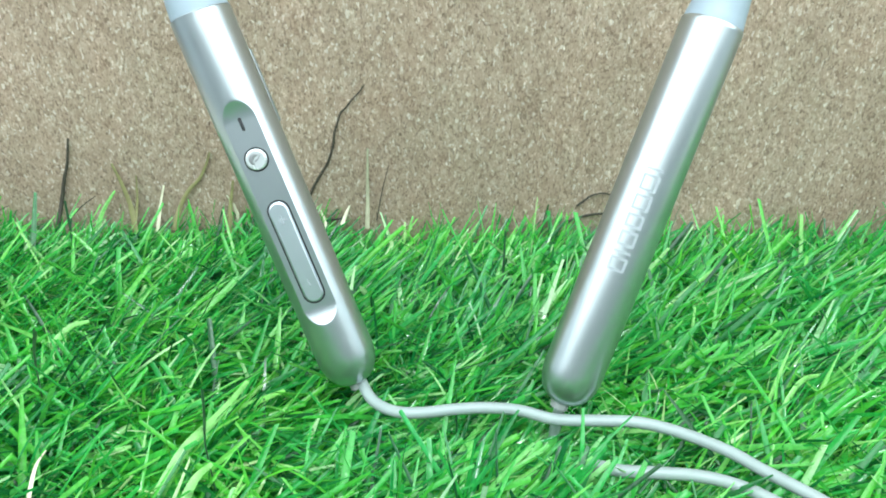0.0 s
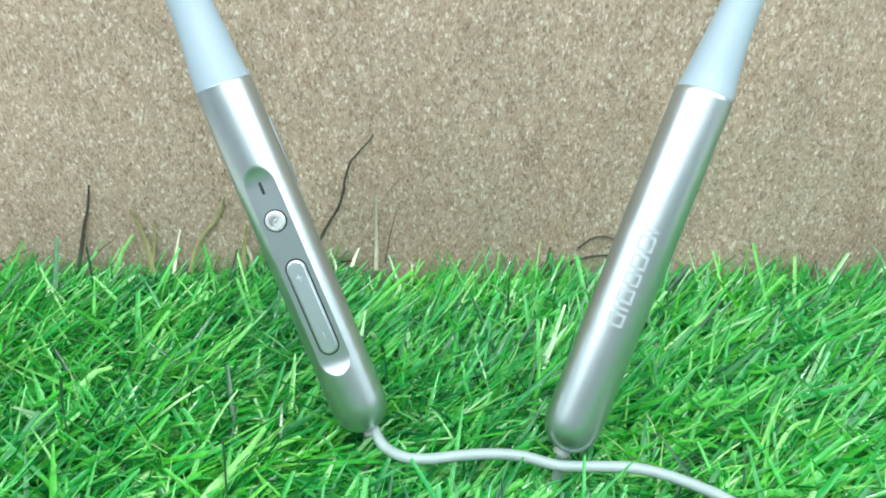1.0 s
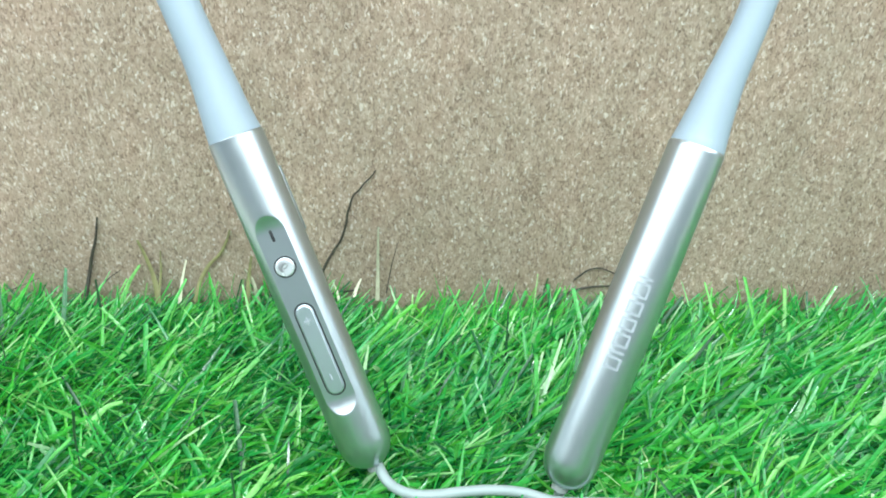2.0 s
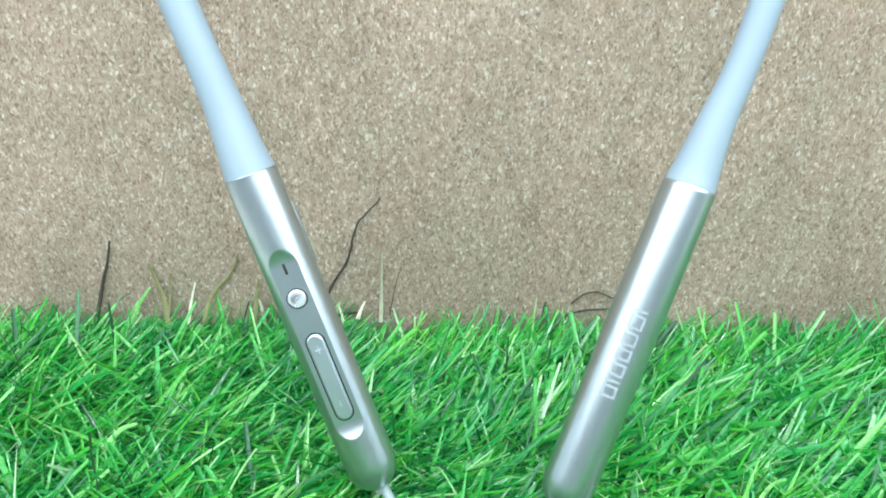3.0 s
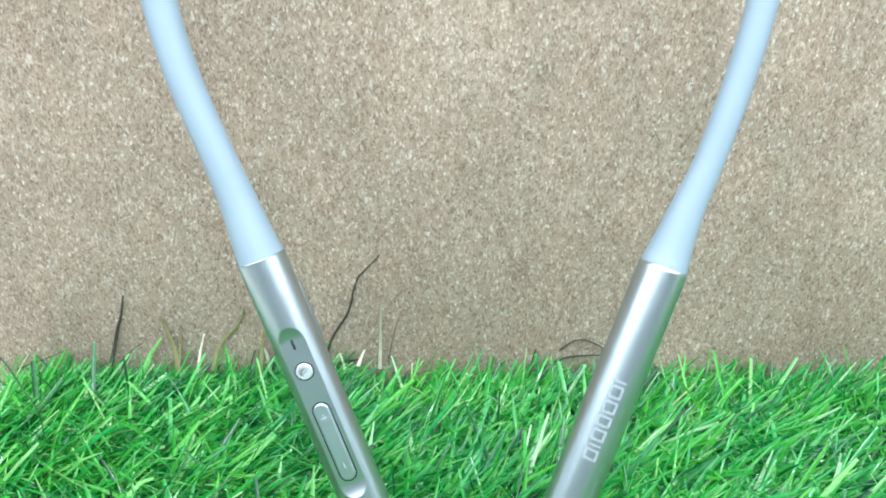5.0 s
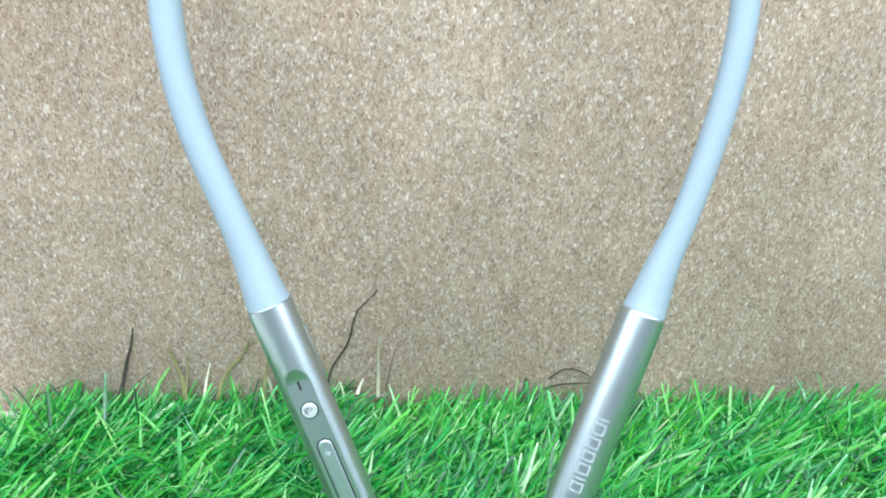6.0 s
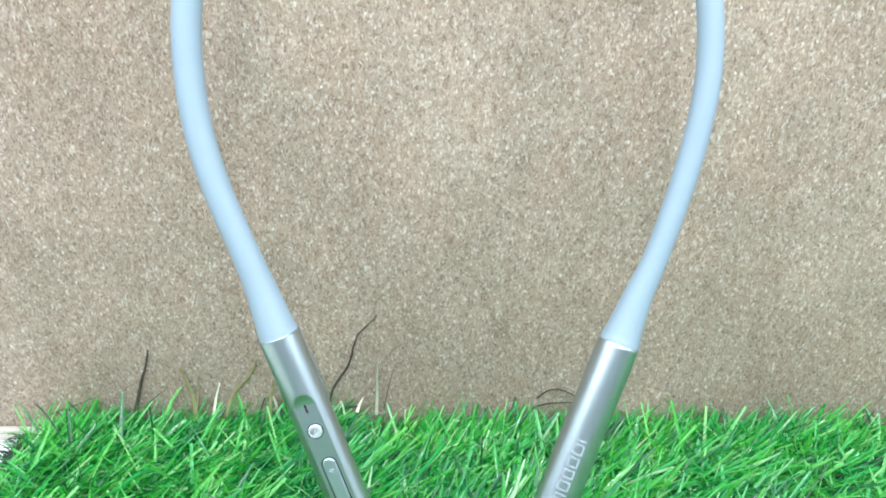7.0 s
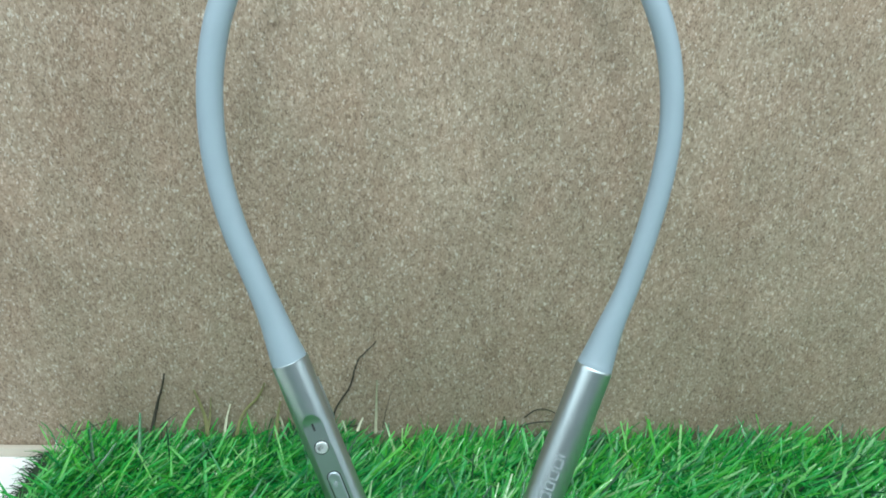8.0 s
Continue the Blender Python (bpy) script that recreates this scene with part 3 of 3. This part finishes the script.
straw("dark dried straw leaning on the cork board", [(-0.0475, 0.2340, 0.0180), (-0.0454, 0.2372, 0.0277), (-0.0418, 0.2379, 0.0345), (-0.0387, 0.2380, 0.0395), (-0.0364, 0.2380, 0.0460), (-0.0358, 0.2380, 0.0500), (-0.0350, 0.2380, 0.0524), (-0.0334, 0.2380, 0.0569), (-0.0314, 0.2380, 0.0590), (-0.0295, 0.2380, 0.0615), (-0.0272, 0.2380, 0.0638), (-0.0252, 0.2380, 0.0666)], 0.00052, STRAW_DARK)
straw("short upright dark straw leaning on the cork board", [(-0.1330, 0.2340, 0.0170), (-0.1313, 0.2372, 0.0250), (-0.1291, 0.2379, 0.0326), (-0.1267, 0.2380, 0.0388), (-0.1246, 0.2380, 0.0472)], 0.00085, STRAW_DARK)
straw("wide faded green straw leaning on the cork board", [(-0.0258, 0.2340, 0.0170), (-0.0256, 0.2374, 0.0270), (-0.0254, 0.2379, 0.0360), (-0.0250, 0.2380, 0.0450)], 0.0008, STRAW_FADED, 0.25)
straw("small dark straw lying along the turf edge", [(-0.0450, 0.2368, 0.0165), (-0.0410, 0.2374, 0.0180), (-0.0375, 0.2376, 0.0186), (-0.0335, 0.2376, 0.0192)], 0.00075, STRAW_DARK)
straw("dark curved straw by the turf edge", [(0.0420, 0.2365, 0.0180), (0.0442, 0.2376, 0.0192), (0.0497, 0.2378, 0.0212), (0.0552, 0.2378, 0.0221), (0.0630, 0.2374, 0.0227)], 0.00065, STRAW_DARK)
straw("thin dark bent straw by the turf edge", [(0.0462, 0.2374, 0.0250), (0.0490, 0.2379, 0.0272), (0.0512, 0.2380, 0.0288), (0.0556, 0.2380, 0.0296), (0.0614, 0.2379, 0.0271), (0.0640, 0.2376, 0.0255)], 0.00042, STRAW_DARK)
straw("bent moss-green straw curling up the cork board", [(-0.0925, 0.2330, 0.0160), (-0.0905, 0.2360, 0.0230), (-0.0870, 0.2372, 0.0290), (-0.0830, 0.2378, 0.0330), (-0.0800, 0.2380, 0.0380), (-0.0780, 0.2380, 0.0430)], 0.0009, STRAW_MOSS, 0.35)
straw("wide moss-green blade bending against the cork board", [(-0.1060, 0.2330, 0.0150), (-0.1075, 0.2362, 0.0240), (-0.1098, 0.2376, 0.0320), (-0.1118, 0.2379, 0.0385)], 0.0011, STRAW_MOSS, 0.3)
straw("short faded blade leaning over the turf edge", [(-0.1195, 0.2320, 0.0150), (-0.1165, 0.2350, 0.0225), (-0.1122, 0.2370, 0.0288)], 0.0010, BLEACHED, 0.3)
straw("short moss-green blade beside the silver tube", [(-0.0735, 0.2325, 0.0150), (-0.0728, 0.2360, 0.0240), (-0.0712, 0.2375, 0.0330)], 0.0010, STRAW_MOSS, 0.3)
straw("bent faded blade beside the silver tube", [(-0.0690, 0.2325, 0.0150), (-0.0712, 0.2360, 0.0230), (-0.0742, 0.2375, 0.0275)], 0.0008, STRAW_FADED, 0.3)
straw("pale bleached straw at the turf edge", [(-0.0985, 0.2330, 0.0150), (-0.0970, 0.2360, 0.0240), (-0.0950, 0.2370, 0.0310)], 0.0007, STRAW_PALE, 0.4)
straw("thin yellow-green straw at the turf edge", [(-0.1065, 0.2330, 0.0150), (-0.1050, 0.2365, 0.0250), (-0.1040, 0.2375, 0.0345)], 0.0006, STRAW_MOSS, 0.4)
straw("short dark straw poking from the turf edge", [(-0.1290, 0.2340, 0.0190), (-0.1240, 0.2365, 0.0235), (-0.1195, 0.2375, 0.0265)], 0.0003, STRAW_DARK)
straw("dark curled straw lying behind the turf", [(-0.1720, 0.2350, 0.0140), (-0.1610, 0.2365, 0.0180), (-0.1505, 0.2372, 0.0225)], 0.0003, STRAW_DARK)
straw("hair-thin brown straw leaning on the cork board", [(-0.0225, 0.2345, 0.0200), (-0.0203, 0.2370, 0.0310), (-0.0180, 0.2380, 0.0390)], 0.00022, STRAW_DARK)
straw("pale cut end of a straw at the turf edge", [(-0.0345, 0.2345, 0.0180), (-0.0332, 0.2360, 0.0215), (-0.0318, 0.2368, 0.0245)], 0.0008, STRAW_PALE, 0.5)
straw("short pale straw beside the silver tube", [(-0.0400, 0.2345, 0.0165), (-0.0410, 0.2362, 0.0200), (-0.0422, 0.2370, 0.0225)], 0.0006, STRAW_PALE, 0.5)
straw("long dark green blade arching over the turf", [(-0.1710, 0.2260, 0.0262), (-0.1640, 0.2180, 0.0292), (-0.1560, 0.2090, 0.0302), (-0.1480, 0.2000, 0.0300), (-0.1400, 0.1920, 0.0285), (-0.1330, 0.1810, 0.0220)], 0.0009, STRAW_GREEN, 0.4)
straw("upright dark green blade standing in the turf", [(-0.1180, 0.2120, 0.0080), (-0.1175, 0.2128, 0.0220), (-0.1172, 0.2135, 0.0360)], 0.0008, STRAW_GREEN, 0.4)
straw("slim dark green blade standing in the turf", [(0.0190, 0.1950, 0.0080), (0.0188, 0.1965, 0.0220), (0.0190, 0.1985, 0.0350)], 0.0006, STRAW_GREEN, 0.4)
straw("wide bleached green blade lying on the turf", [(-0.0560, 0.1110, 0.0190), (-0.0520, 0.1180, 0.0245), (-0.0482, 0.1260, 0.0252), (-0.0460, 0.1320, 0.0254), (-0.0440, 0.1400, 0.0250)], 0.0013, BLEACHED, 0.3)
straw("slim dark green blade lying across the turf", [(-0.0532, 0.1355, 0.0258), (-0.0500, 0.1262, 0.0266), (-0.0475, 0.1180, 0.0255), (-0.0450, 0.1130, 0.0180)], 0.0007, STRAW_GREEN, 0.4)
straw("thin pale straw lying on the turf", [(-0.0785, 0.1040, 0.0230), (-0.0797, 0.1110, 0.0256), (-0.0803, 0.1165, 0.0250)], 0.0007, STRAW_PALE, 0.4)
straw("short bleached green blade lying on the turf", [(-0.0490, 0.1030, 0.0220), (-0.0472, 0.1090, 0.0250), (-0.0450, 0.1135, 0.0250)], 0.0012, BLEACHED, 0.3)
straw("short pale green blade lying on the turf", [(-0.0985, 0.1560, 0.0220), (-0.0950, 0.1610, 0.0250), (-0.0915, 0.1645, 0.0245)], 0.0010, BLEACHED, 0.3)
straw("dark green blade bending over the turf", [(-0.1030, 0.1590, 0.0250), (-0.0970, 0.1470, 0.0262), (-0.0915, 0.1370, 0.0220)], 0.0010, STRAW_GREEN, 0.3)
straw("long pale green blade bending out of the turf", [(0.0790, 0.1360, 0.0200), (0.0830, 0.1400, 0.0250), (0.0870, 0.1435, 0.0255), (0.0925, 0.1480, 0.0230)], 0.0009, BLEACHED, 0.3)
